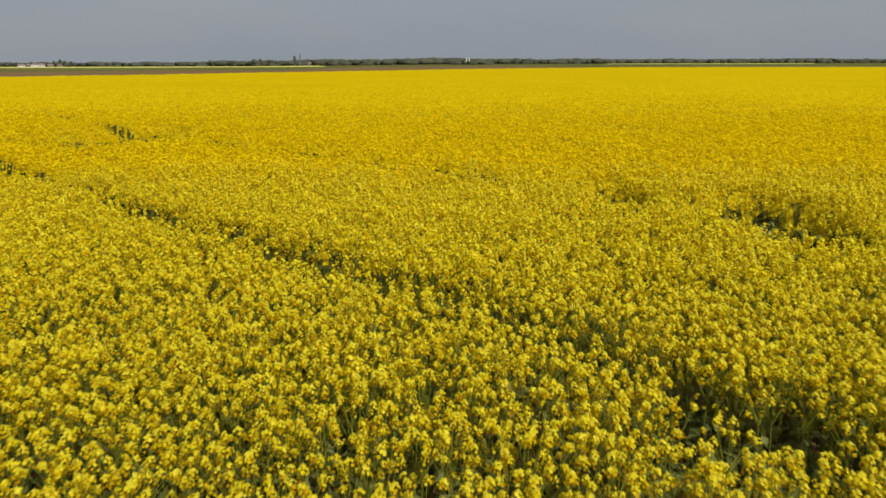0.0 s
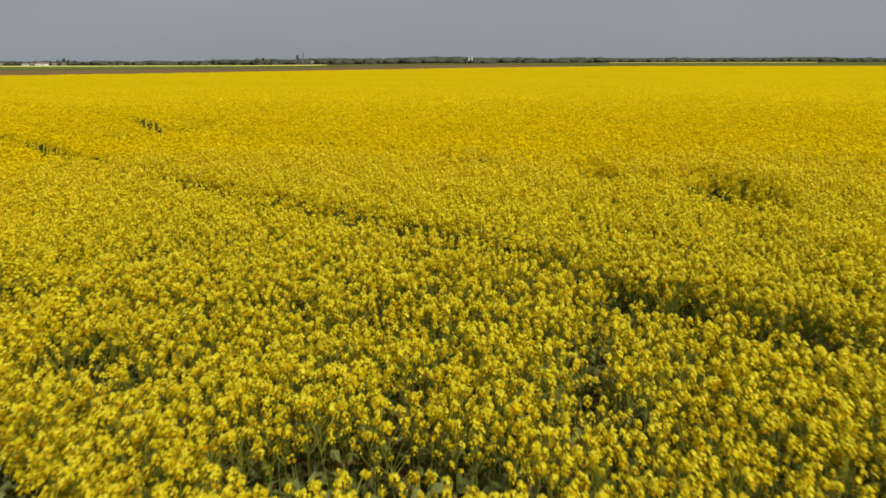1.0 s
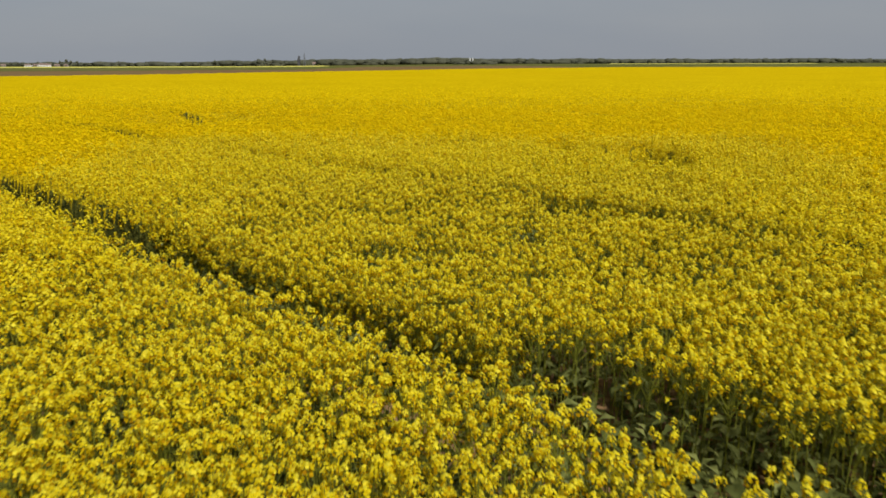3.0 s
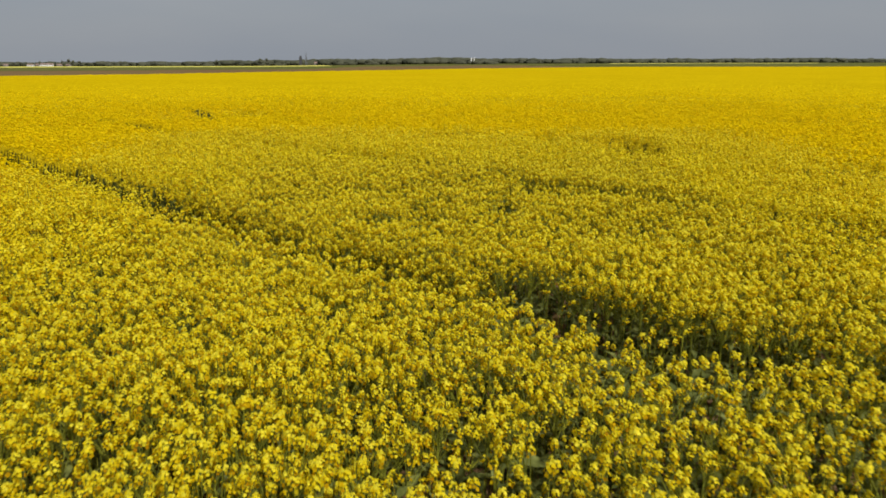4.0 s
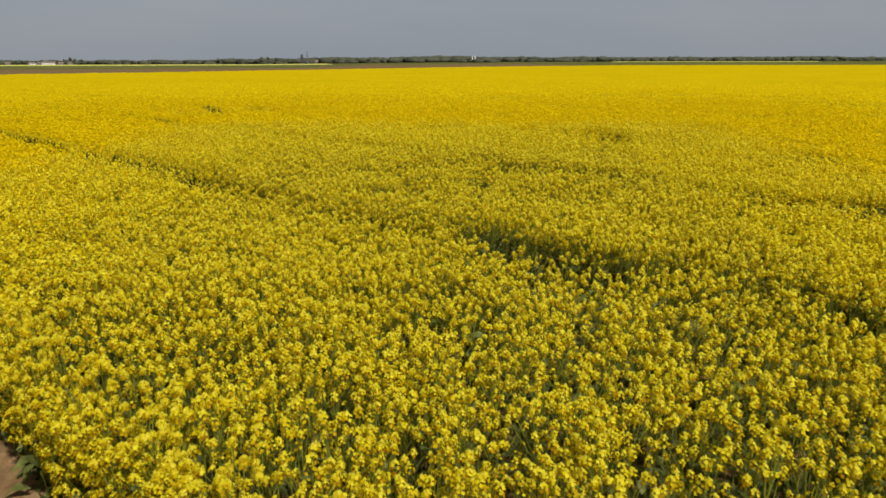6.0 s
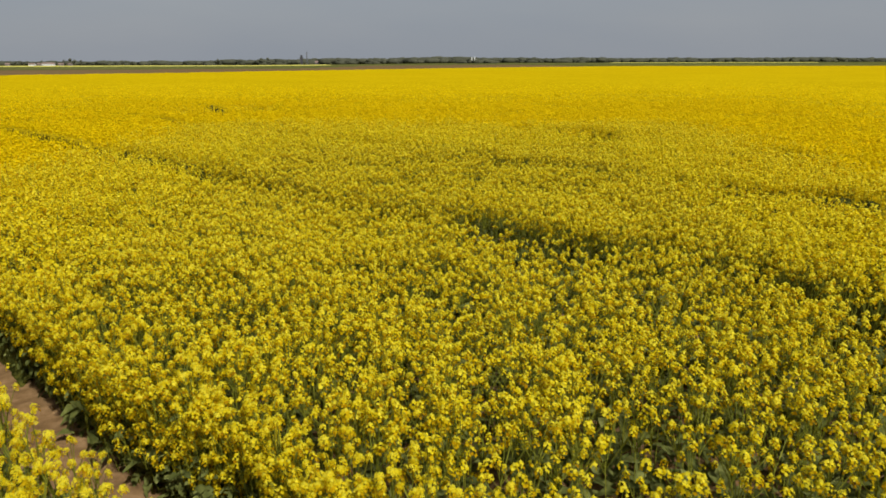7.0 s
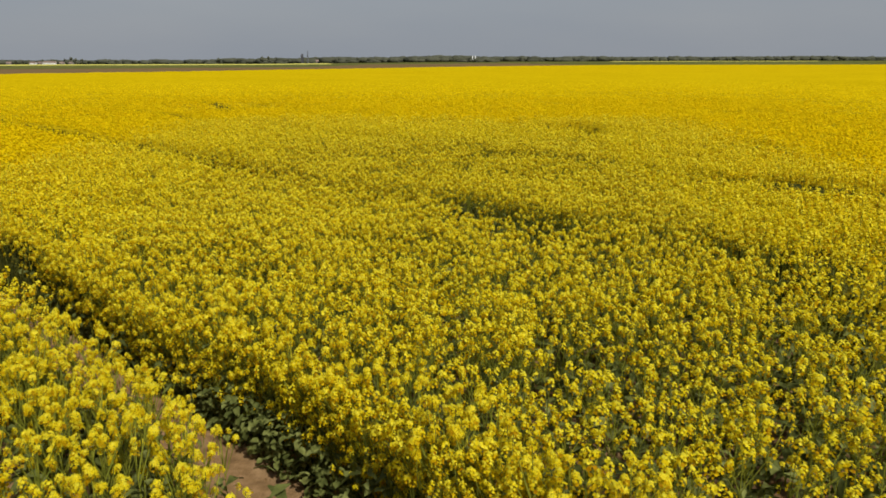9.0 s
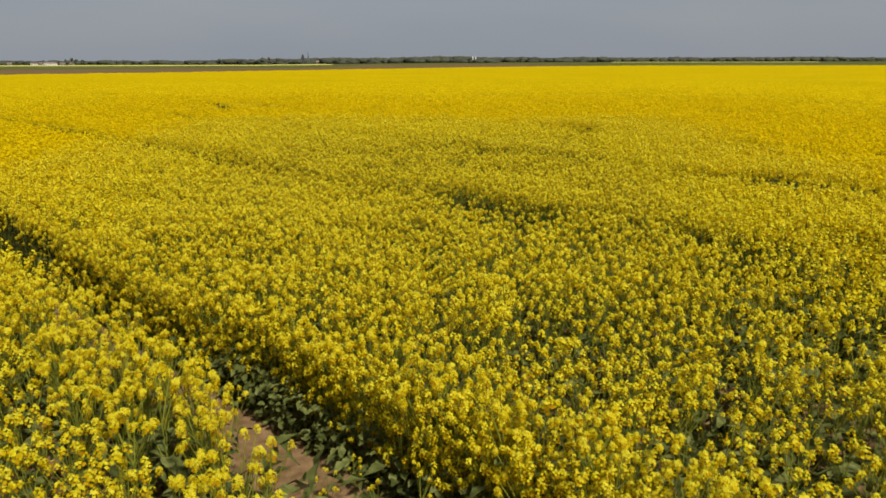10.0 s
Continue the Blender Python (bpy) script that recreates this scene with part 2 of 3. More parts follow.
def lobed_leaf(seed, length, width):
    """A low leaf with a lobed, crinkled blade that arches along x."""
    r = np.random.default_rng(seed)
    rows = ((0.0, 0.10), (0.22, 0.55), (0.42, 0.40), (0.64, 1.0), (0.85, 0.80), (1.0, 0.12))
    v = []
    for q, w in rows:
        z = length * (0.42 * q - 0.66 * q * q)
        for side in (-1, 0, 1):
            edge = side * w * width * 0.5 * r.uniform(0.75, 1.25)
            v.append((q * length * r.uniform(0.94, 1.06), edge, z + abs(side) * width * (0.22 * w + r.uniform(-0.16, 0.16))))
    f = []
    for i in range(len(rows) - 1):
        for k in range(2):
            a = i * 3 + k
            f += [(a, a + 3, a + 4), (a, a + 4, a + 1)]
    return np.array(v), np.array(f), np.zeros(len(f), int)


def tubes(p, q, r0, r1):
    """Three-sided stalks from the points p to the points q."""
    d = q - p
    d = d / np.linalg.norm(d, axis=1)[:, None]
    e1 = np.cross(d, np.array([0.31, 0.95, 0.05]))
    e1 /= np.linalg.norm(e1, axis=1)[:, None]
    e2 = np.cross(d, e1)
    ring = [(math.cos(t), math.sin(t)) for t in (0, 2.0944, 4.18879)]
    v = np.stack([p + (e1 * c + e2 * s) * r0 for c, s in ring] + [q + (e1 * c + e2 * s) * r1 for c, s in ring], 1)
    f = np.array([(0, 1, 4), (0, 4, 3), (1, 2, 5), (1, 5, 4), (2, 0, 3), (2, 3, 5)])
    k = len(p)
    return v.reshape(-1, 3), (f[None] + (np.arange(k) * 6)[:, None, None]).reshape(-1, 3), np.zeros(k * 6, int)


HEADS = [flower_head(i, 13, 0.0115, "squares", aged_shaded=0.6) for i in range(10)]
# fill heads low in the crop, mostly in the shade-darkened petal colour
HEADS_LOW = [flower_head(90 + i, 5, 0.016, "squares", False, 0.7) for i in range(4)]
HEADS_MID = [flower_head(20 + i, 7, 0.0150, "squares", False, 0.25, tall=0.07) for i in range(8)]
HEADS_FAR = [flower_head(40 + i, 3, 0.024, "squares", False, 0.0, 0.85, 3, 0.07) for i in range(8)]
LEAVES = [leaf_blade(i, 0.13, 0.062) for i in range(5)]
LOW_LEAVES = [lobed_leaf(70 + i, 0.15, 0.075) for i in range(6)]

# ---- the field's plan: x + y across the drill passes, y - x along them ----
R2 = math.sqrt(0.5)
PASSES = [-6.98, -1.38, 4.36, 10.4, 16.3, 22.0, 27.7, 33.4, 39.1, 44.8, 50.5]


def along_across(x, y):
    return (y - x) * R2, (x + y) * R2


def gap_depth(x, y):
    """How far a place lies inside the bare gap between two drill passes: 1 in its middle, 0 at its edge and beyond."""
    u, v = along_across(x, y)
    wob = 0.10 * (vnoise(u * 0.6, v * 0.2, 3) - 0.5)
    out = np.zeros_like(x)
    for k, c in enumerate(PASSES):
        if k == 0:
            edge = np.interp(u, [-7, -6.3, -5.4, -4, -2], [-7.88, -7.68, -7.44, -7.42, -7.48])
            flank = np.interp(u, [-7, -6, -5, -3.4, -1.5, 0], [-6.56, -6.50, -6.44, -6.68, -6.64, -6.56])
            c, half = (edge + flank) / 2, (flank - edge) / 2
        elif k == 1:
            c = np.interp(u, [-7, -5.7, -5.2, -4.6, -4, -3.2, -2.3, -1, 2, 4, 6.5, 9], [-1.1, -0.90, -0.78, -0.92, -1.14, -1.14, -1.00, -1.16, -1.25, -1.28, -1.31, c - 0.04])
            half = np.interp(u, [-9, -6.8, -5.7, -5.2, -4.6, -4, -3.2, -2.3, -1, 1, 4, 7, 12, 40], [0.08, 0.14, 0.42, 0.42, 0.54, 0.58, 0.60, 0.53, 0.45, 0.46, 0.49, 0.46, 0.42, 0.16])
        elif k == 2:
            half = np.interp(u, [-6, -1, 0.5, 1.5, 2.6, 3.2, 4, 5, 6, 6.8, 7.6, 9, 12, 15, 16.5, 30], [0.36, 0.36, 0.34, 0.36, 0.36, 0.24, 0.36, 0.20, 0.42, 0.46, 0.22, 0.34, 0.20, 0.24, 0.40, 0.16]) * (0.85 + 0.3 * vnoise(u * 0.8, u * 0, 5))
        else:
            half = 0.32 * (0.1 + 1.3 * vnoise(u * 0.5, u * 0 + k, 6))
        out = np.maximum(out, 1 - np.abs(v - c - wob) / half)
    return np.clip(out, 0, 1)


# thin places in the crop: x, y, half length, half width, how bare
THIN = [(4.75, 10.4, 0.90, 1.8, 0.89), (2.85, 12.3, 0.6, 1.5, 0.89), (3.8, 11.2, 0.6, 0.8, 0.5), (-9.9, 22.9, 0.75, 3.0, 0.89), (-10.7, 22.8, 2.4, 3.2, 0.84), (-8.8, 23.4, 1.3, 2.0, 0.6),
        (0.0, -5.35, 0.52, 0.42, 0.92), (0.45, -5.85, 0.46, 0.36, 0.84), (-0.4, 1.5, 0.5, 0.35, 0.95), (-1.1, 1.55, 0.45, 0.3, 0.85), (-2.95, 3.0, 0.5, 0.35, 0.85), (2.8, -10.2, 1.5, 1.1, 0.67), (0.64, 0.2, 0.3, 0.3, 0.85), (-0.7, 3.4, 0.3, 0.25, 0.8), (-1.2, 1.3, 0.3, 0.25, 0.7),
        (1.0, -9.3, 0.35, 0.25, 0.8), (2.9, -9.6, 0.5, 0.35, 0.8), (0.5, -7.3, 0.3, 0.2, 0.8), (-2.0, -5.3, 0.25, 0.2, 0.8), (-2.9, 2.6, 0.35, 0.3, 0.7),
        (1.5, 3.8, 0.6, 0.4, 0.5), (3.4, -9.2, 0.4, 0.3, 0.7), (0.2, 1.6, 1.8, 1.6, 0.40), (2.2, -8.4, 1.8, 1.2, 0.55), (4.6, -7.5, 2.4, 2.2, 0.47), (-2.3, -10.0, 1.7, 1.0, 0.44), (-1.2, -11.2, 1.1, 0.7, 0.5), (3.6, -8.6, 2.2, 1.6, 0.62), (1.2, -9.0, 1.6, 1.0, 0.55), (-1.8, -6.6, 1.6, 1.0, 0.3), (-1.0, 3.5, 2.4, 1.3, 0.38), (1.0, 2.9, 1.4, 0.8, 0.3), (-1.0, -10.3, 1.8, 1.0, 0.5), (2.2, -6.0, 1.8, 1.2, 0.42), (1.0, -6.9, 1.8, 1.0, 0.34), (1.8, 0.8, 1.8, 1.2, 0.42), (-2.6, -8.5, 0.8, 0.8, 0.5), (0.6, -4.9, 1.6, 1.0, 0.45), (0.5, 0.4, 1.6, 0.9, 0.45)]


def bareness(x, y):
    b = np.zeros_like(x)
    for cx, cy, lx, ly, k in THIN:
        r = np.hypot((x - cx) / lx, (y - cy) / ly)
        b = np.maximum(b, k * np.clip(3.0 - 2.5 * r if k > 0.88 else 1.6 - 1.3 * r, 0, 1))
    return b


def reach(x, y):
    """The least distance from which the walk can see a place."""
    return np.maximum(np.maximum(3.0, np.abs(x - 0.2) / 0.6), y + 0.2)


def seen(x, y, margin):
    return (np.abs(x - 0.2) < 0.63 * (y + 14.6) + margin) & (y > -13.0)


def crop_top(x, y):
    return 1.20 + 0.16 * (vnoise(x * 0.35, y * 0.35, 1) - 0.5) + 0.10 * (vnoise(x * 1.7, y * 1.7, 2) - 0.5)


def scatter(spacing, x0, x1, y0, y1):
    nx, ny = int((x1 - x0) / spacing), int((y1 - y0) / spacing)
    gx, gy = np.meshgrid(np.arange(nx), np.arange(ny))
    x = x0 + (gx.ravel() + rng.uniform(0, 1, nx * ny)) * spacing
    y = y0 + (gy.ravel() + rng.uniform(0, 1, nx * ny)) * spacing
    return x, y


def noise_gate(x, y):
    """Thinner and thicker places in the stand."""
    return 0.97 + 0.5 * (vnoise(x * 0.9, y * 0.9, 8) - 0.5) + 0.4 * (vnoise(x * 3.1, y * 3.1, 9) - 0.4)


# ---- ground ----


def ground_height(x, y):
    r = np.hypot(x, y)
    rise = np.clip((r - 620) / 1200, 0, 1) * np.clip((x / np.maximum(y, 1) + 0.25) / 0.25, 0, 1) * (y > 0)
    return 5.0 * rise


def disc(cx, cy, radii, steps):
    th = np.linspace(0, 2 * math.pi, steps, endpoint=False)
    x = cx + np.outer(radii, np.cos(th))
    y = cy + np.outer(radii, np.sin(th))
    i, j = np.meshgrid(np.arange(len(radii) - 1), np.arange(steps), indexing="ij")
    k = (j + 1) % steps
    f = np.stack([i * steps + j, (i + 1) * steps + j, (i + 1) * steps + k, i * steps + k], -1).reshape(-1, 4)
    return x.ravel(), y.ravel(), f


gx, gy, gf = disc(-1.0, -6.0, np.concatenate([[0.02], np.geomspace(0.3, 4600, 120)]), 250)
gz = ground_height(gx, gy) + np.where(np.hypot(gx + 1, gy + 6) < 40, 0.05 * (vnoise(gx * 4, gy * 4, 11) - 0.5) + 0.03 * (vnoise(gx * 11, gy * 11, 12) - 0.5), 0)
# the crop's outline
EDGE = [(-170, -60), (-146, 0), (-82, 140), (-62, 173), (-33, 248), (20, 377), (131, 543), (309, 520), (500, 420), (520, -100), (200, -260), (-120, -220)]


def edge_reach(th, cx, cy):
    out = np.full_like(th, 1e9)
    dx, dy = np.cos(th), np.sin(th)
    for (ax, ay), (bx, by) in zip(EDGE, EDGE[1:] + EDGE[:1]):
        ex, ey = bx - ax, by - ay
        det = dx * -ey + dy * ex
        s = ((ax - cx) * -ey + (ay - cy) * ex) / det
        w = (dx * (ay - cy) - dy * (ax - cx)) / det
        ok = (s > 0) & (w >= -1e-6) & (w <= 1 + 1e-6)
        out = np.where(ok & (s < out), s, out)
    return out


# soil under the crop, ploughed land beside it, rough green land beyond
fx, fy = gx[gf].mean(1), gy[gf].mean(1)
fd, ft = np.hypot(fx - 0.2, fy + 14.6), np.arctan2(fy + 14.6, fx - 0.2)
side = fx / np.maximum(fy, 1)
ground_kind = np.where(fd < edge_reach(ft, 0.2, -14.6) + 2, 0, np.where((fy > 0) & (fd < np.interp(side, [-0.6, -0.2, -0.1, 0.1, 0.2], [490, 520, 900, 1000, 720])), 1, 2))
ground = tagged(new("ground", mesh_from("ground", np.stack([gx, gy, gz], 1), gf, [SOIL, PLOUGHED, GRASS], ground_kind, smooth=True)), "dry brown bare soil under the crop and ploughed land beyond", "ground", kind="structure")

crop = tagged(new("rapeseed_crop"), "dense flowering yellow rapeseed crop standing in drilled soil", "rapeseed field", kind="stuff")

# the crop far off, a closed rough canopy
th = np.radians(np.concatenate([np.linspace(52, 128, 420, endpoint=False), np.linspace(128, 412, 200, endpoint=False)]))
er = edge_reach(th, 0.2, -14.6)
inner_rings = np.concatenate([np.geomspace(0.05, 9, 60, endpoint=False), np.geomspace(9, 100, 300)])
outer_rings = np.linspace(0, 1, 46)[1:, None]
rad = np.concatenate([np.repeat(inner_rings[:, None], len(th), 1), 100 * (er[None] / 100) ** outer_rings])
rings, steps = rad.shape
sx, sy = 0.2 + rad * np.cos(th), -14.6 + rad * np.sin(th)
sd = reach(sx, sy)
inner = seen(sx, sy, 0.8)
beside = (np.abs(sx) < 15) & (sy > -23) & (sy < 9) & ~inner
low = np.where(inner, np.interp(sd, [7, 8, 9, 14, 22, 36, 45], [1.16, 0.44, 0.25, 0.16, 0.11, 0.05, 0.0]), np.where(beside, 0.42, 0.0))
sz = crop_top(sx, sy) - low + 0.05 * (rng.uniform(0, 1, sx.shape) - 0.5) - 0.75 * np.clip(3 * gap_depth(sx, sy), 0, 1) * np.interp((sx + sy) * R2, [9, 12], [1, 0.35]) - 0.9 * bareness(sx, sy)
sz = np.maximum(sz, 0.03)
i, j = np.meshgrid(np.arange(rings - 1), np.arange(steps), indexing="ij")
k = (j + 1) % steps
sf = np.stack([i * steps + j, (i + 1) * steps + j, (i + 1) * steps + k, i * steps + k], -1).reshape(-1, 4)
near = (inner & (sd < 7.2)).ravel()
sw = along_across(sx, sy)[1]
open_soil = ((gap_depth(sx, sy) > 0.3) & (sw < 1) & (sd < 30)).ravel()
# where the plants stand singly, and over open soil, the sheet dives under the ground
sz = np.where((near | open_soil).reshape(sz.shape), -0.25, sz)
sf = sf[~(near | open_soil)[sf].all(1)]
# gaps and thin places get the leaf sheet with shade in its colour
leafy_shade = (((gap_depth(sx, sy) > 0.05) & (sw < 12)) | (bareness(sx, sy) > 0.45)).ravel()
sv = np.stack([sx.ravel(), sy.ravel(), sz.ravel()], 1)
# its edge goes down to the ground
b0 = (rings - 1) * steps
skirt = sv[b0:].copy()
skirt[:, 2] = 0
jj = np.arange(steps)
sf = np.concatenate([sf, np.stack([b0 + jj, len(sv) + jj, len(sv) + (jj + 1) % steps, b0 + (jj + 1) % steps], 1)])
sheet_kind = np.zeros(len(sf), int)
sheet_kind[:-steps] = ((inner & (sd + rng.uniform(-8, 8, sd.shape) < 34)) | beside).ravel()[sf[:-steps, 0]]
sheet_kind[:-steps][((leafy_shade[sf[:-steps]].sum(1) > 1) & (sheet_kind[:-steps] > 0)) | (inner & (sd + rng.uniform(-1.5, 1.5, sd.shape) < 9)).ravel()[sf[:-steps, 0]]] = 2
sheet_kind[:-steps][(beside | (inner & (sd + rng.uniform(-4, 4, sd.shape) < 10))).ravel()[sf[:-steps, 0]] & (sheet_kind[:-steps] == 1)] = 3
child("canopy", mesh_from("canopy", np.concatenate([sv, skirt]), sf, [CANOPY, THICKET, SHADED_UNDERGROWTH, SHADE_MOTTLED_UNDERSTOREY], sheet_kind, smooth=True), crop, kind="stuff")

# ---- the crop near the walk: stems, leaves and flower heads ----
flowers, stalks, foliage = Heap(), Heap(), Heap()


def plant_places(spacing, d0, d1):
    x, y = scatter(spacing, -62, 62, -13.0, 100)
    d = reach(x, y)
    d = d + rng.uniform(-0.12, 0.12, len(x)) * d
    ok = (d >= d0) & (d < d1) & seen(x, y, 0.8)
    x, y = x[ok], y[ok]
    u, v = along_across(x, y)
    stray = (rng.uniform(0, 1, len(x)) < np.where((v > 1) & (u > 2.6), 0.22, 0.06)) & ((v > 1) | ((v > -3) & (u < -1.5)))
    keep = ((gap_depth(x, y) <= 0) | stray) & (rng.uniform(0, 1, len(x)) < noise_gate(x, y)) & (rng.uniform(0, 1, len(x)) > bareness(x, y))
    return x[keep], y[keep]


def stamp_all(heap, templates, place, tilt, size):
    pick = rng.integers(0, len(templates), len(place))
    yaw, axis = rng.uniform(0, 6.283, len(place)), rng.uniform(0, 6.283, len(place))
    tl = np.abs(rng.normal(0, tilt, len(place)))
    rot = turn(yaw, tl, axis)
    for i, t in enumerate(templates):
        s = pick == i
        heap.stamp(t, place[s], rot[s], size[s])


def grow(x, y, heads, side, templates, size, leaves, stalk):
    """Plants at the places: one main raceme each and some lower ones round it."""
    n = len(x)
    top = crop_top(x, y) + rng.normal(0, 0.05, n) - np.where(y > 8, 0.6, 0.3) * bareness(x, y) - 0.25 * (gap_depth(x, y) > 0)
    lean = rng.normal(0, 0.06, (n, 2))
    base = np.stack([x, y, np.zeros(n)], 1)
    main = np.stack([x + lean[:, 0], y + lean[:, 1], top], 1)
    stamp_all(flowers, templates, main, 0.25, size * rng.uniform(0.85, 1.25, n))
    if stalk > 1:
        stalks.add(*tubes(base, main, 0.006, 0.003))
    elif stalk:
        stalks.add(*tubes(main * [1, 1, 0.6], main, 0.006, 0.004))
    u, v = along_across(x, y)
    near_gap = (gap_depth(x + 0.25 * R2, y + 0.25 * R2) + gap_depth(x - 0.25 * R2, y - 0.25 * R2) > 0) & (v < 1) & ((u > -1.2) | (v < -4))
    for k in range(heads - 1):
        a = rng.uniform(0, 6.283, n)
        rr = side * np.sqrt(rng.uniform(0.12, 1, n))
        drop = 0.005 + 0.20 * rng.uniform(0, 1, n) ** 1.2 + near_gap * rng.uniform(0, 0.30, n)
        p = np.stack([main[:, 0] + rr * np.cos(a), main[:, 1] + rr * np.sin(a), top - drop], 1)
        stamp_all(flowers, templates, p, 0.4, size * rng.uniform(0.65, 1.1, n))
        if stalk > 1:
            fork = base + (main - base) * (0.68 - 0.3 * drop / top)[:, None]
            stalks.add(*tubes(fork, p, 0.004, 0.002))
    for k in range(3 if stalk > 1 else 0):
        a, rr = rng.uniform(0, 6.283, n), side * np.sqrt(rng.uniform(0.1, 1, n))
        p = np.stack([main[:, 0] + rr * np.cos(a), main[:, 1] + rr * np.sin(a), top - rng.uniform(0.17, 0.36, n)], 1)
        stamp_all(flowers, HEADS_LOW, p, 0.4, rng.uniform(0.7, 1.05, n))
    for k in range(2 if stalk > 1 else 0):
        p = base + (main - base) * rng.uniform(0.08, 0.32, n)[:, None]
        stamp_all(foliage, LEAVES, p, 0.3, rng.uniform(1.1, 1.6, n))
    if stalk:
        g = np.nonzero(near_gap)[0]
        for k in range(3):
            a, rr = rng.uniform(0, 6.283, len(g)), rng.uniform(0.06, 0.18, len(g))
            p = main[g] + np.stack([rr * np.cos(a), rr * np.sin(a), -rng.uniform(0.15, 0.55, len(g))], 1)
            stamp_all(flowers, templates, p, 0.4, size * rng.uniform(0.65, 1.0, len(g)))
            stalks.add(*tubes(base[g] + (main[g] - base[g]) * 0.4, p, 0.004, 0.002))
    for k in range(leaves):
        h = rng.uniform(0.12, 0.70, n)
        p = base + (main - base) * (h * 0.9)[:, None]
        stamp_all(foliage, LEAVES, p, 0.35, rng.uniform(0.7, 1.35, n) * (1.25 - 0.6 * h))


# the plants at the open gap that stand as things of their own
def own_stretch(x, y):
    u, v = along_across(x, y)
    return ((v > -6.56) & (v < -6.14) & (u > -9.5) & (u < 3.5)) | ((v > -8.4) & (v < -7.42) & (u > -7.6) & (u < -3.0))


x, y = plant_places(0.15, 0, 6.8)
own = own_stretch(x, y)
OWN = np.stack([x[own], y[own]], 1)
x, y = x[~own], y[~own]
grow(x[y < -2.5], y[y < -2.5], 7, 0.20, HEADS, 1.06, 4, 2)
grow(x[y >= -2.5], y[y >= -2.5], 7, 0.20, HEADS, 1.10, 4, 2)
x, y = plant_places(0.15, 6.8, 14.5)
grow(x, y, 7, 0.17, HEADS_MID, 1.27, 1, 1)
x, y = plant_places(0.17, 14.5, 30)
grow(x, y, 5, 0.17, HEADS_FAR, 1.3, 0, 0)
x, y = plant_places(0.24, 30, 64)
thin = rng.uniform(0, 1, len(x)) < np.interp(reach(x, y), [30, 62], [1.0, 0.05])
grow(x[thin], y[thin], 1, 0.3, HEADS_FAR, 1.5, 0, 0)

# the crop beside and behind the walk
x, y = scatter(0.22, -15, 15, -23, 9)
ok = ~seen(x, y, 0.8) & (gap_depth(x, y) <= 0)
grow(x[ok], y[ok], 3, 0.18, HEADS_FAR, 1.35, 0, 0)

# leafy flanks of the open gaps
for c, half, u0, u1 in ((-7.04, 0.50, -10, 12), (-1.31, 0.44, -6, 14)):
    n = int((u1 - u0) * 400)
    for flank, count in ((1, n), (-1, n // 2)):
        u = rng.uniform(u0, u1, count)
        z = 0.03 + 0.50 * rng.uniform(0, 1, count) ** 1.5
        v = c + (c > -2) * np.interp(u, [4.5, 7, 10], [0, -0.10, -0.22]) + flank * (half - 0.02 + 0.20 * rng.uniform(0, 1, count) - 0.05 * np.sin(z * 4))
        p = np.stack([(v - u) * R2, (v + u) * R2, z], 1)
        p = p[seen(p[:, 0], p[:, 1], 0.6) & (gap_depth(p[:, 0], p[:, 1]) < 0.4)]
        stamp_all(foliage, LOW_LEAVES, p, 0.7, rng.uniform(0.4, 0.9, len(p)))

# low side racemes hang over the leafy flanks of the open gaps
n, m = 6200, 1500
u = np.concatenate([rng.uniform(-9, 6, n), rng.uniform(-1.2, 8, m)])
z = np.concatenate([rng.uniform(0.36, 1.08, n), rng.uniform(0.52, 1.08, m)])
foot_line = np.where(np.arange(n + m) < n, np.interp(u, [-7, -6, -5, -3.4, -1.5, 0], [-6.56, -6.50, -6.44, -6.68, -6.64, -6.56]) - 0.14, -0.86)
v = foot_line + 0.12 * (1.0 - z) + 0.34 * rng.uniform(0, 1, n + m)
tip = np.stack([(v - u) * R2, (v + u) * R2, z], 1)
inside = seen(tip[:, 0], tip[:, 1], 0.6)
tip = tip[inside]
foot = tip + np.stack([rng.uniform(0.0, 0.16, len(tip)), rng.uniform(0.0, 0.16, len(tip)), -rng.uniform(0.25, 0.4, len(tip))], 1)
stamp_all(flowers, HEADS, tip, 0.35, rng.uniform(0.75, 1.1, len(tip)))
stalks.add(*tubes(foot, tip, 0.0035, 0.002))

# the narrower gaps are overgrown with leaves
x, y = scatter(0.075, -12, 14, -8, 22)
ok = (gap_depth(x, y) > 0) & ((x + y > 3.0) | ((x + y > -4) & (y - x < -2.4))) & seen(x, y, 0.5) & (reach(x, y) < 17)
p = np.stack([x[ok], y[ok], rng.uniform(0.1, 0.62, ok.sum())], 1)
stamp_all(foliage, LEAVES, p, 0.5, rng.uniform(1.0, 1.7, len(p)))
x, y = scatter(0.075, -14, 8, -11, 28)
ok = (rng.uniform(0, 1, len(x)) < (bareness(x, y) - 0.15) * np.interp(y, [7, 9, 19, 21], [1, 0.5, 0.5, 0.2])) & seen(x, y, 0.5)
p = np.stack([x[ok], y[ok], rng.uniform(0.1, 0.65, ok.sum()) + np.where(y[ok] > 8, 0.15, 0)], 1)
stamp_all(foliage, LEAVES, p, 0.5, rng.uniform(1.1, 1.8, len(p)) * np.where(p[:, 1] > 8, 0.7, 1))

child("flower_heads", flowers.mesh("flower_heads", [PETAL, BUD, OLD_SHADED_PETAL, PETAL_MASS, YOUNG_SUNLIT_PETAL]), crop, "bright yellow flower clusters", "stuff")
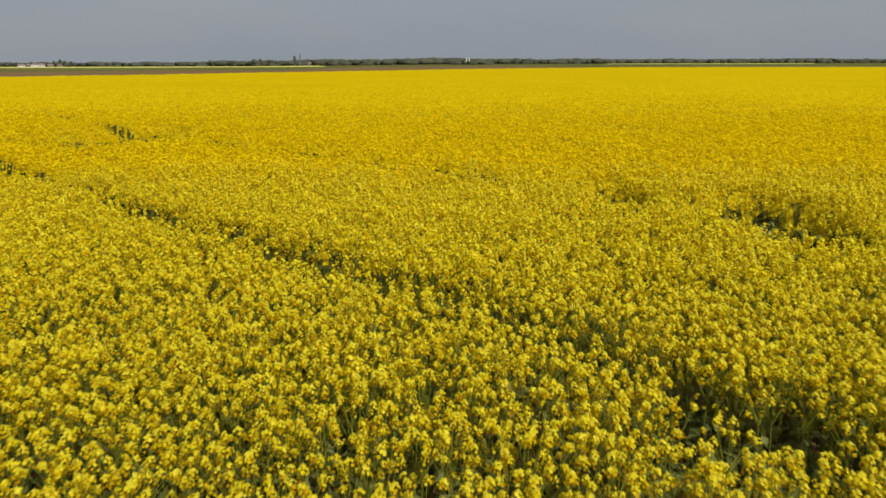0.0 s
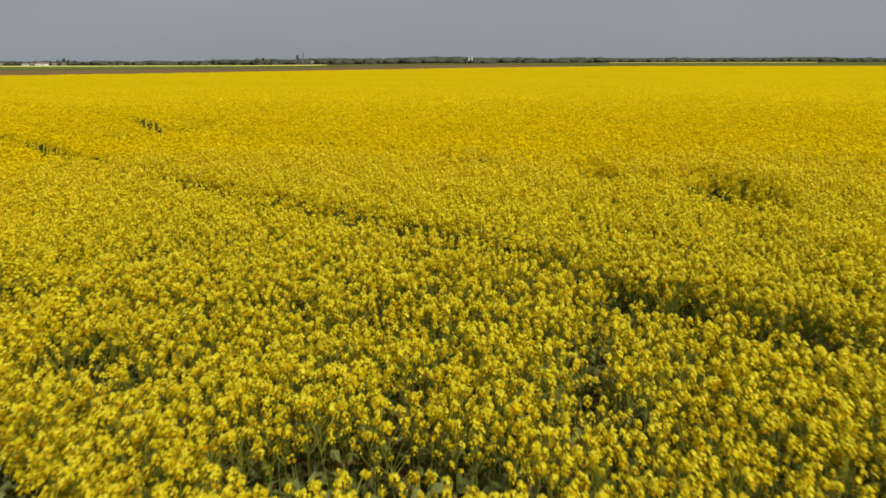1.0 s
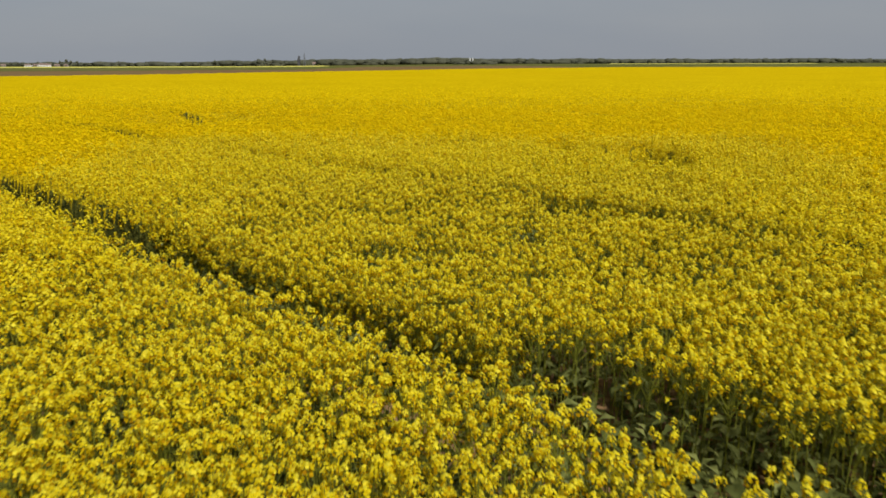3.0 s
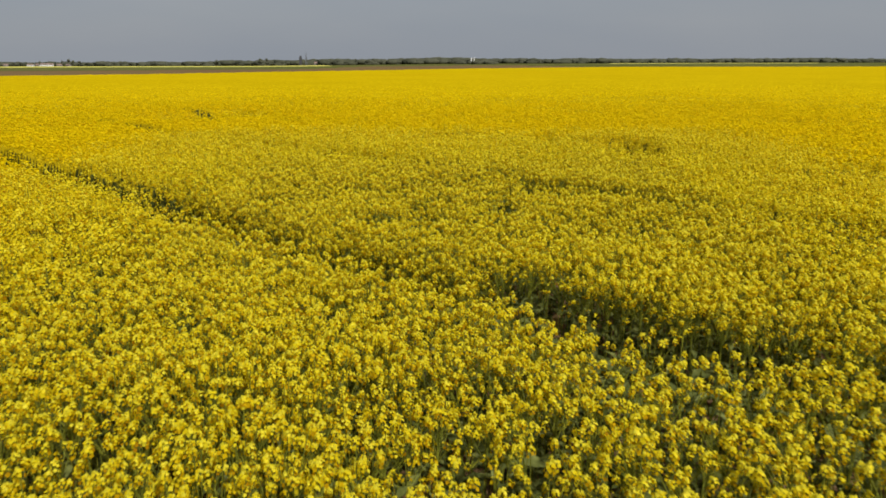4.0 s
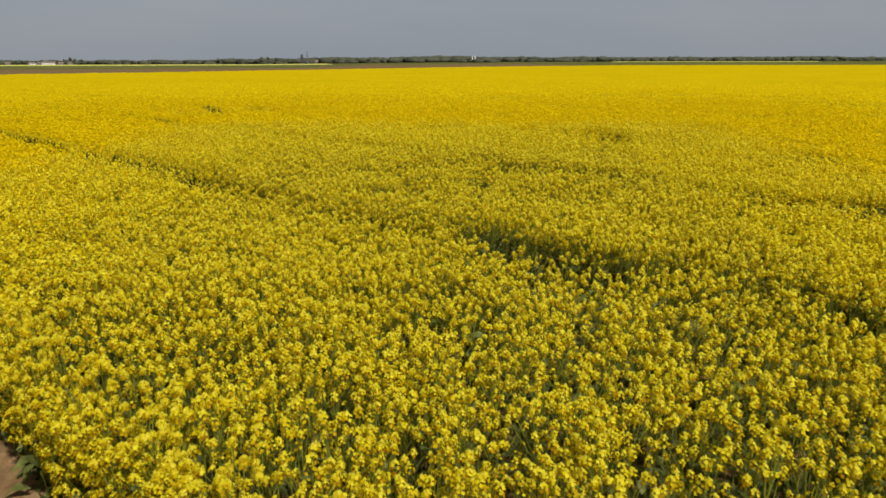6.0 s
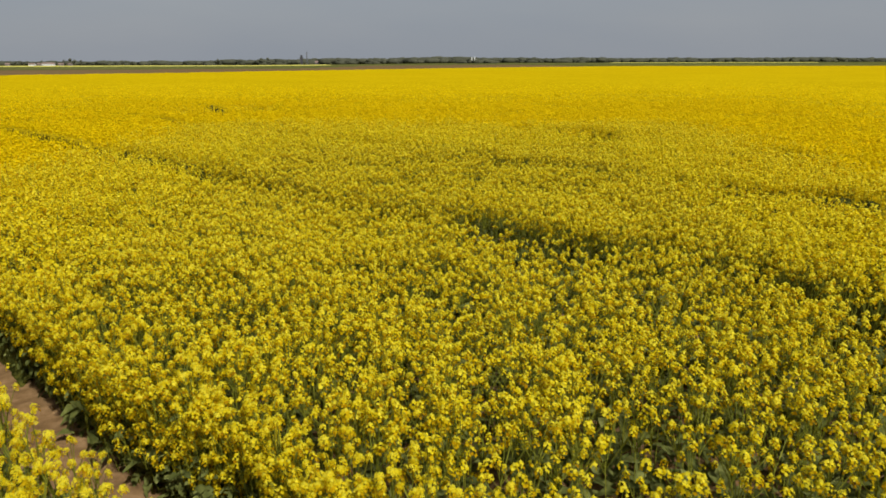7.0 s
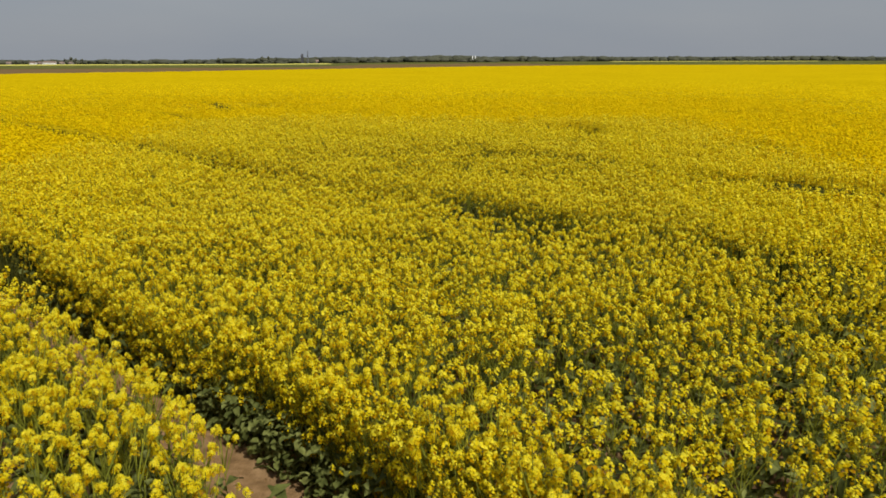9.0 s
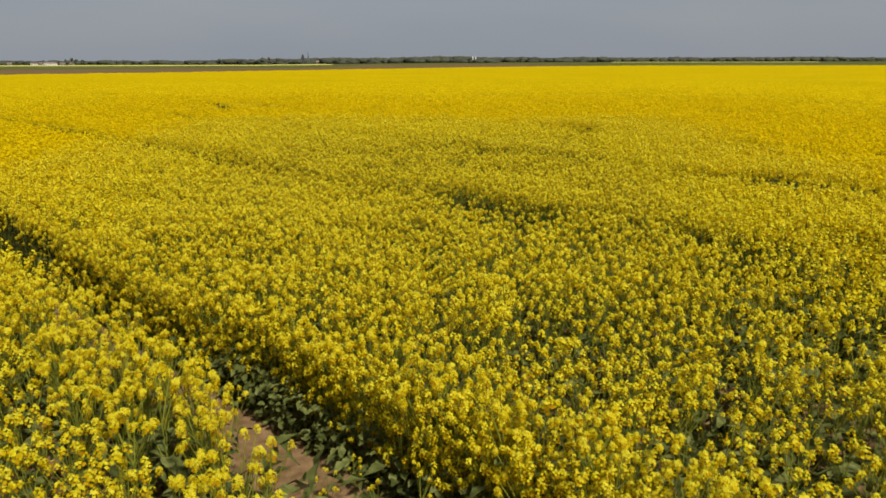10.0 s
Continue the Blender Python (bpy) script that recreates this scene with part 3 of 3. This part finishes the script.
child("stems", stalks.mesh("stems", [STEM]), crop, "thin green stems", "stuff")
child("foliage", foliage.mesh("foliage", [LEAF]), crop, "dull dark green leaves", "stuff")

# ---- rapeseed plants beside the open gap, one by one ----
HEAD_MESHES = [mesh_from("flower_head", *(lambda t: (t[0], t[1], [PETAL, BUD, OLD_SHADED_PETAL, PETAL_MASS, YOUNG_SUNLIT_PETAL], t[2]))(flower_head(60 + i, 22, 0.0112, "petals"))) for i in range(8)]
LEAF_MESHES = [mesh_from("leaf", *(lambda t: (t[0], t[1], [LEAF], t[2]))(lobed_leaf(30 + i, 0.15, 0.07)), smooth=True) for i in range(6)]


def rapeseed_plant(seed, low):
    """One plant on the ground: a branched stem, leaves up the stem, racemes at the tips."""
    r = np.random.default_rng(seed)
    plant = tagged(new("rapeseed_plant"), "flowering rapeseed plant with yellow racemes beside bare soil", "rapeseed plant", "rapeseed plants along the bare gap")
    top = np.array([r.normal(0, 0.05), r.normal(0, 0.05), r.uniform(1.12, 1.26)])
    p, q, tips = [np.zeros(3)], [top], [top]
    for k in range(7):
        a, rr = r.uniform(0, 6.283), r.uniform(0.06, 0.17)
        tip = np.array([top[0] + rr * math.cos(a), top[1] + rr * math.sin(a), top[2] - low * r.uniform(0.06, 1) ** 1.3])
        p.append(top * (tip[2] / top[2] - r.uniform(0.22, 0.32)))
        q.append(tip)
        tips.append(tip)
    v, f, m = tubes(np.array(p), np.array(q), 0.006, 0.0028)
    child("stem", mesh_from("stem", v, f, [STEM]), plant, "thin green stem")
    for tip in tips:
        h = child("flower_head", HEAD_MESHES[r.integers(0, 8)], plant, "yellow flower cluster")
        h.matrix_basis = pose(*tip, r.normal(0, 14), r.normal(0, 14), r.uniform(0, 360)) @ Matrix.Scale(r.uniform(0.8, 1.2), 4)
    for k in range(5):
        h = r.uniform(0.08, 0.65)
        b = child("leaf", LEAF_MESHES[r.integers(0, 6)], plant, "dark green leaf")
        b.matrix_basis = pose(*(top * h), r.normal(0, 12), r.normal(0, 20), r.uniform(0, 360)) @ Matrix.Scale(r.uniform(0.8, 1.2) * (1.3 - 0.6 * h), 4)
    return plant


kinds = [rapeseed_plant(100 + i, 0.56) for i in range(10)]
for i, (px, py) in enumerate(OWN):
    m = pose(px, py, 0.0, 0, 0, rng.uniform(0, 360)) @ Matrix.Scale(rng.uniform(0.92, 1.06), 4)
    ob = kinds[i % 10] if i < 10 else copy_thing(kinds[i % 10], m)
    ob.matrix_basis = m
# a few stray plants in the gap itself
strays = [(rng.uniform(-6.0, -3.2), rng.uniform(-7.38, -7.08), rng.uniform(0.6, 0.85)) for k in range(9)]
for u, v, h in strays + [(-6.9, -7.2, 0.5), (-7.3, -7.1, 0.55), (-7.55, -6.9, 0.6), (-6.75, -6.86, 0.45)]:
    stray = copy_thing(kinds[int(rng.integers(0, 10))], Matrix())
    stray.matrix_basis = pose((v - u) * R2, (v + u) * R2, 0, 0, 0, rng.uniform(0, 360)) @ Matrix.Scale(h, 4)
    tagged(stray, "short stray rapeseed plant with yellow flowers in bare soil")

# clods lie on the bare soil of the open gaps
clods = Heap()
lump = np.array([(1, 0, 0.1), (0.3, 0.9, 0), (-0.8, 0.5, 0.1), (-0.7, -0.6, 0), (0.4, -0.9, 0.1), (0.1, 0.1, 0.8)])
lump = (lump, np.array([(0, 1, 5), (1, 2, 5), (2, 3, 5), (3, 4, 5), (4, 0, 5)]), np.zeros(5, int))
for c, half, u0, u1 in ((-7.0, 0.40, -9, 8), (PASSES[1], 0.34, -3, 9)):
    n = int((u1 - u0) * 60)
    u, v = rng.uniform(u0, u1, n), c + half * rng.uniform(-1, 1, n)
    p = np.stack([(v - u) * R2, (v + u) * R2, np.full(n, -0.004)], 1)
    clods.stamp(lump, p, turn(rng.uniform(0, 6.283, n), np.zeros(n), np.zeros(n)), 0.006 + 0.022 * rng.uniform(0, 1, n) ** 3)
tagged(new("soil_clods", clods.mesh("soil_clods", [SOIL])), "small dry brown clods lying on bare soil", "clods", kind="stuff")

# ---- the distance ----


def far(px, d):
    """A place d metres off, by its heading: px counts along the horizon as seen at the start."""
    r = (px - 784) / 1297 * 0.967 + 0.006
    return r * d, d


def far_field(side0, side1, d0, d1, high, label):
    """A strip of flowering rapeseed between two headings and two distances."""
    th = np.linspace(math.atan2(1, side0), math.atan2(1, side1), 60)
    rows = np.geomspace(d0, d1, 14)
    bx, by = np.outer(rows, np.cos(th)), np.outer(rows, np.sin(th))
    bz = high + 0.1 * rng.uniform(-1, 1, bx.shape)
    bz[0] = bz[-1] = bz[:, 0] = bz[:, -1] = 0
    bz += ground_height(bx, by)
    bx[0], by[0] = bx[1] * 0.9985, by[1] * 0.9985
    i, j = np.meshgrid(np.arange(13), np.arange(59), indexing="ij")
    bf = np.stack([i * 60 + j, i * 60 + j + 1, (i + 1) * 60 + j + 1, (i + 1) * 60 + j], -1).reshape(-1, 4)
    tagged(new("far_rapeseed_field", mesh_from("far_rapeseed_field", np.stack([bx, by, bz], -1).reshape(-1, 3), bf, [HAZED_BLOOM])), label, "rapeseed field", kind="stuff")


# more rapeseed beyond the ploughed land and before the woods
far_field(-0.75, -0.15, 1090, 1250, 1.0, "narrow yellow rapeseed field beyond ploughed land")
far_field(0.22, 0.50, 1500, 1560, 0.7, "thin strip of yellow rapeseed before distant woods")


def blob(seed):
    """A lump of leaves with an uneven skin."""
    bm = bmesh.new()
    bmesh.ops.create_icosphere(bm, subdivisions=1, radius=1)
    r = random.Random(seed)
    for v in bm.verts:
        v.co *= r.uniform(0.72, 1.2)
    bmesh.ops.triangulate(bm, faces=bm.faces)
    bm.verts.index_update()
    out = np.array([v.co[:] for v in bm.verts]), np.array([[v.index for v in f.verts] for f in bm.faces])
    bm.free()
    return (*out, np.zeros(len(out[1]), int))


BLOBS = [blob(i) for i in range(6)]


def crown_points(r, height, width):
    """Lumps that make up one crown."""
    n = 4
    a, t = r.uniform(0, 6.283, n), r.uniform(0, 1, n)
    rr = width * 0.5 * r.uniform(0.2, 0.75, n) * (1 - 0.5 * t)
    place = np.stack([rr * np.cos(a), rr * np.sin(a), height * (0.35 + 0.5 * t)], 1)
    return place, width * r.uniform(0.2, 0.34, n)


# woods along the horizon: from heading, to heading, distance, lowest and greatest height, share filled
wood = Heap()
wr = np.random.default_rng(5)
WOODS = [(-20, 130, 1850, 6.5, 8.5, 2.2), (100, 330, 1800, 6.5, 9, 2.8), (320, 470, 1650, 7, 10.5, 2.2), (440, 575, 1600, 8, 12, 2.0), (560, 850, 1550, 8.5, 10, 2.6), (840, 1060, 1650, 7, 9, 3.4),
         (1040, 1320, 1750, 7, 8.6, 3.6), (1300, 1620, 1800, 7, 9, 3.6), (-150, 10, 1750, 5, 8, 1.6), (1620, 1900, 1750, 6, 9, 1.4), (800, 862, 1400, 4, 5, 1.2)]
for p0, p1, d, h0, h1, share in WOODS:
    for k in range(int((p1 - p0) * 0.45 * share)):
        px = wr.uniform(p0, p1)
        x0, y0 = far(px, d + wr.uniform(-40, 120))
        wave = vnoise(np.array([px * 0.03]), np.array([d * 1.0]), 21)[0]
        h = h0 + (h1 - h0) * (0.85 * wave + 0.15 * wr.uniform(0, 1))
        base = float(ground_height(np.array([x0]), np.array([y0]))[0]) - 0.5
        pl, sz = crown_points(wr, h, h * wr.uniform(1.6, 2.6))
        pl = pl * [1, 1, 1.0] + [x0, y0, base]
        pick = wr.integers(0, 6, len(pl))
        rot = np.diag((2.4, 1.0, 0.9)) @ turn(wr.uniform(0, 6.283, len(pl)), wr.uniform(0, 1, len(pl)), wr.uniform(0, 6.283, len(pl)))
        for b in range(6):
            wood.stamp(BLOBS[b], pl[pick == b], rot[pick == b], sz[pick == b])
        # undergrowth closes the foot of the wood
        wood.stamp(BLOBS[k % 6], np.array([[x0, y0, base + h * 0.30]]), rot[:1], np.array([h * 0.66]))
tagged(new("far_woods", wood.mesh("far_woods", [HAZED_CROWN], True)), "dark green distant woods along the horizon", "woods", kind="stuff")


def tree(px, d, height, width, seed):
    x0, y0 = far(px, d)
    ob = tagged(new("tree"), "distant dark green tree beside pale houses", "tree", "trees by the village")
    ob.matrix_basis = pose(x0, y0, float(ground_height(np.array([x0]), np.array([y0]))[0]))
    r = np.random.default_rng(seed)
    h = Heap()
    pl, sz = crown_points(r, height, width)
    for p, z in zip(pl, sz):
        h.stamp(BLOBS[r.integers(0, 6)], p[None], turn(r.uniform(0, 6, 1), r.uniform(0, 1, 1), r.uniform(0, 6, 1)), np.array([z]))
    child("crown", h.mesh("crown", [HAZED_CROWN]), ob)
    bm = bmesh.new()
    bmesh.ops.create_cone(bm, cap_ends=True, segments=8, radius1=height * 0.035, radius2=height * 0.015, depth=height * 0.55, matrix=Matrix.Translation((0, 0, height * 0.27)))
    trunk = part("trunk", bm, BARK, ob)
    for k in range(3):
        bm = bmesh.new()
        bmesh.ops.create_cone(bm, cap_ends=True, segments=6, radius1=height * 0.014, radius2=height * 0.005, depth=height * 0.35, matrix=Matrix.Translation((0, 0, height * 0.5)) @ pose(0, 0, 0, 35, 0, 120 * k) @ Matrix.Translation((0, 0, height * 0.15)))
        part("limb", bm, BARK, trunk)


def part(name, bm, mat, parent, label=""):
    me = bpy.data.meshes.new(name)
    bm.to_mesh(me)
    bm.free()
    me.materials.append(mat)
    return child(name, me, parent, label)


def box(x, y, z, cx=0.0, cy=0.0, cz=0.0):
    bm = bmesh.new()
    bmesh.ops.create_cube(bm, size=1, matrix=Matrix.Translation((cx, cy, cz)) @ Matrix.Diagonal((x, y, z, 1)))
    return bm


def house(px, d, length, depth, eaves, ridge, yaw, wall, roof, name="house", label="small white house with a tiled gable roof"):
    x0, y0 = far(px, d)
    ob = tagged(new(name), label, name.replace("_", " "), "village houses" if name == "house" else "")
    ob.matrix_basis = pose(x0, y0, float(ground_height(np.array([x0]), np.array([y0]))[0]), 0, 0, yaw)
    bm = bmesh.new()
    l, w = length / 2, depth / 2
    v = [bm.verts.new(c) for c in ((-l, -w, 0), (l, -w, 0), (l, w, 0), (-l, w, 0), (-l, -w, eaves), (l, -w, eaves), (l, w, eaves), (-l, w, eaves), (-l, 0, ridge), (l, 0, ridge))]
    for f in ((0, 1, 5, 4), (2, 3, 7, 6), (1, 2, 6, 9, 5), (3, 0, 4, 8, 7), (3, 2, 1, 0), (4, 5, 9, 8), (6, 7, 8, 9)):
        bm.faces.new([v[i] for i in f])
    part("wall", bm, wall, ob)
    bm = bmesh.new()
    o, t = 0.4, 0.25
    for sgn in (-1, 1):
        e = eaves - (ridge - eaves) * o / w
        a = [bm.verts.new((x, y, z)) for dz in (0.05, t) for x, y, z in ((-l - o, sgn * (w + o), e + dz), (l + o, sgn * (w + o), e + dz), (l + o, 0, ridge + dz), (-l - o, 0, ridge + dz))]
        for f in ((0, 1, 2, 3), (7, 6, 5, 4), (0, 4, 5, 1), (1, 5, 6, 2), (2, 6, 7, 3), (3, 7, 4, 0)):
            bm.faces.new([a[i] for i in f])
    part("roof", bm, roof, ob)
    n = max(2, int(length / 4))
    for k in range(n):
        x = -l + length * (k + 0.5) / n
        if k:
            window = part("window", box(1.3, 0.10, 1.5, x, -w - 0.03, 1.6), WHITE, ob, "white window frame")
            part("pane", box(1.05, 0.06, 1.25, x, -w - 0.07, 1.6), PANE, window, "dark glass pane")
        else:
            part("door", box(1.1, 0.12, 2.1, x, -w - 0.03, 1.05), DARK, ob, "dark door")


for px, d, l, w, e, g, yaw, wall in ((-6, 1420, 8, 6, 3.0, 5.2, 20, DULL), (38, 1420, 11, 7, 3.0, 5.0, 5, WHITE), (50, 1500, 9, 6, 3.2, 5.6, 70, DULL), (65, 1400, 17, 9, 4.0, 6.2, -8, WHITE),
                                  (74, 1380, 9, 7, 3.4, 5.6, 30, WHITE), (90, 1440, 9, 6, 2.8, 5.0, 12, DULL), (106, 1460, 8, 6, 2.8, 4.8, -20, DULL)):
    house(px, d, l, w, e, g, yaw, wall, TILES)
house(551, 1520, 13, 9, 4, 7, 10, DULL, TILES, "barn", "low dull grey barn far across the fields")
for k, (px, h, w) in enumerate(((8, 9, 8), (22, 8, 7), (30, 10, 8), (56, 11, 6), (82, 10, 9), (96, 13, 7), (106, 14, 11), (114, 12, 9), (126, 11, 9), (370, 15, 12), (450, 17, 14), (462, 15, 12))):
    tree(px, 1490 if k < 9 else 1530, h, w, 300 + k)


def mast(px, d, height, width):
    x0, y0 = far(px, d)
    ob = tagged(new("mast"), "slender grey steel lattice mast on the horizon", "mast")
    ob.matrix_basis = pose(x0, y0, float(ground_height(np.array([x0]), np.array([y0]))[0]))
    feet = [np.array((a * width, b * width, 0)) for a, b in ((-1, -1), (1, -1), (1, 1), (-1, 1))]
    tip = np.array((0, 0, height))
    for p in feet:
        v, f, m = tubes(p[None], (p * 0.12 + tip)[None], 0.45, 0.3)
        child("leg", mesh_from("leg", v, f, [STEEL]), ob)
    for k in range(8):
        t, t2 = k / 8, (k + 1) / 8
        a = [f * (1 - 0.88 * t) + tip * t for f in feet]
        b = [f * (1 - 0.88 * t2) + tip * t2 for f in feet]
        v, f, m = tubes(np.array(a), np.array(b[1:] + b[:1]), 0.12, 0.12)
        child("brace", mesh_from("brace", v, f, [STEEL]), ob)
    v, f, m = tubes(tip[None], (tip + [0, 0, height * 0.12])[None], 0.2, 0.1)
    child("antenna", mesh_from("antenna", v, f, [STEEL]), ob)


mast(531, 1500, 24, 1.6)

# a dark grain elevator and two white silos
x0, y0 = far(521, 1500)
elevator = tagged(new("grain_elevator"), "dark narrow grain elevator tower behind trees", "grain elevator")
elevator.matrix_basis = pose(x0, y0, 0)
part("body", box(4.6, 5, 17, 0, 0, 8.5), DARK, elevator)
part("head_house", box(3.2, 4, 3, 0.4, 0, 18.5), DARK, elevator)
for px in (825.5, 830.5):
    x0, y0 = far(px, 1440)
    silo = tagged(new("silo"), "tall narrow white steel silo in front of woods", "silo", "white silos")
    silo.matrix_basis = pose(x0, y0, float(ground_height(np.array([x0]), np.array([y0]))[0]))
    bm = bmesh.new()
    bmesh.ops.create_cone(bm, cap_ends=True, segments=16, radius1=1.05, radius2=1.05, depth=10.5, matrix=Matrix.Translation((0, 0, 5.25)))
    part("body", bm, PALE, silo)
    bm = bmesh.new()
    bmesh.ops.create_cone(bm, cap_ends=True, segments=16, radius1=1.4, radius2=0.2, depth=1.2, matrix=Matrix.Translation((0, 0, 11.1)))
    part("roof", bm, PALE, silo)
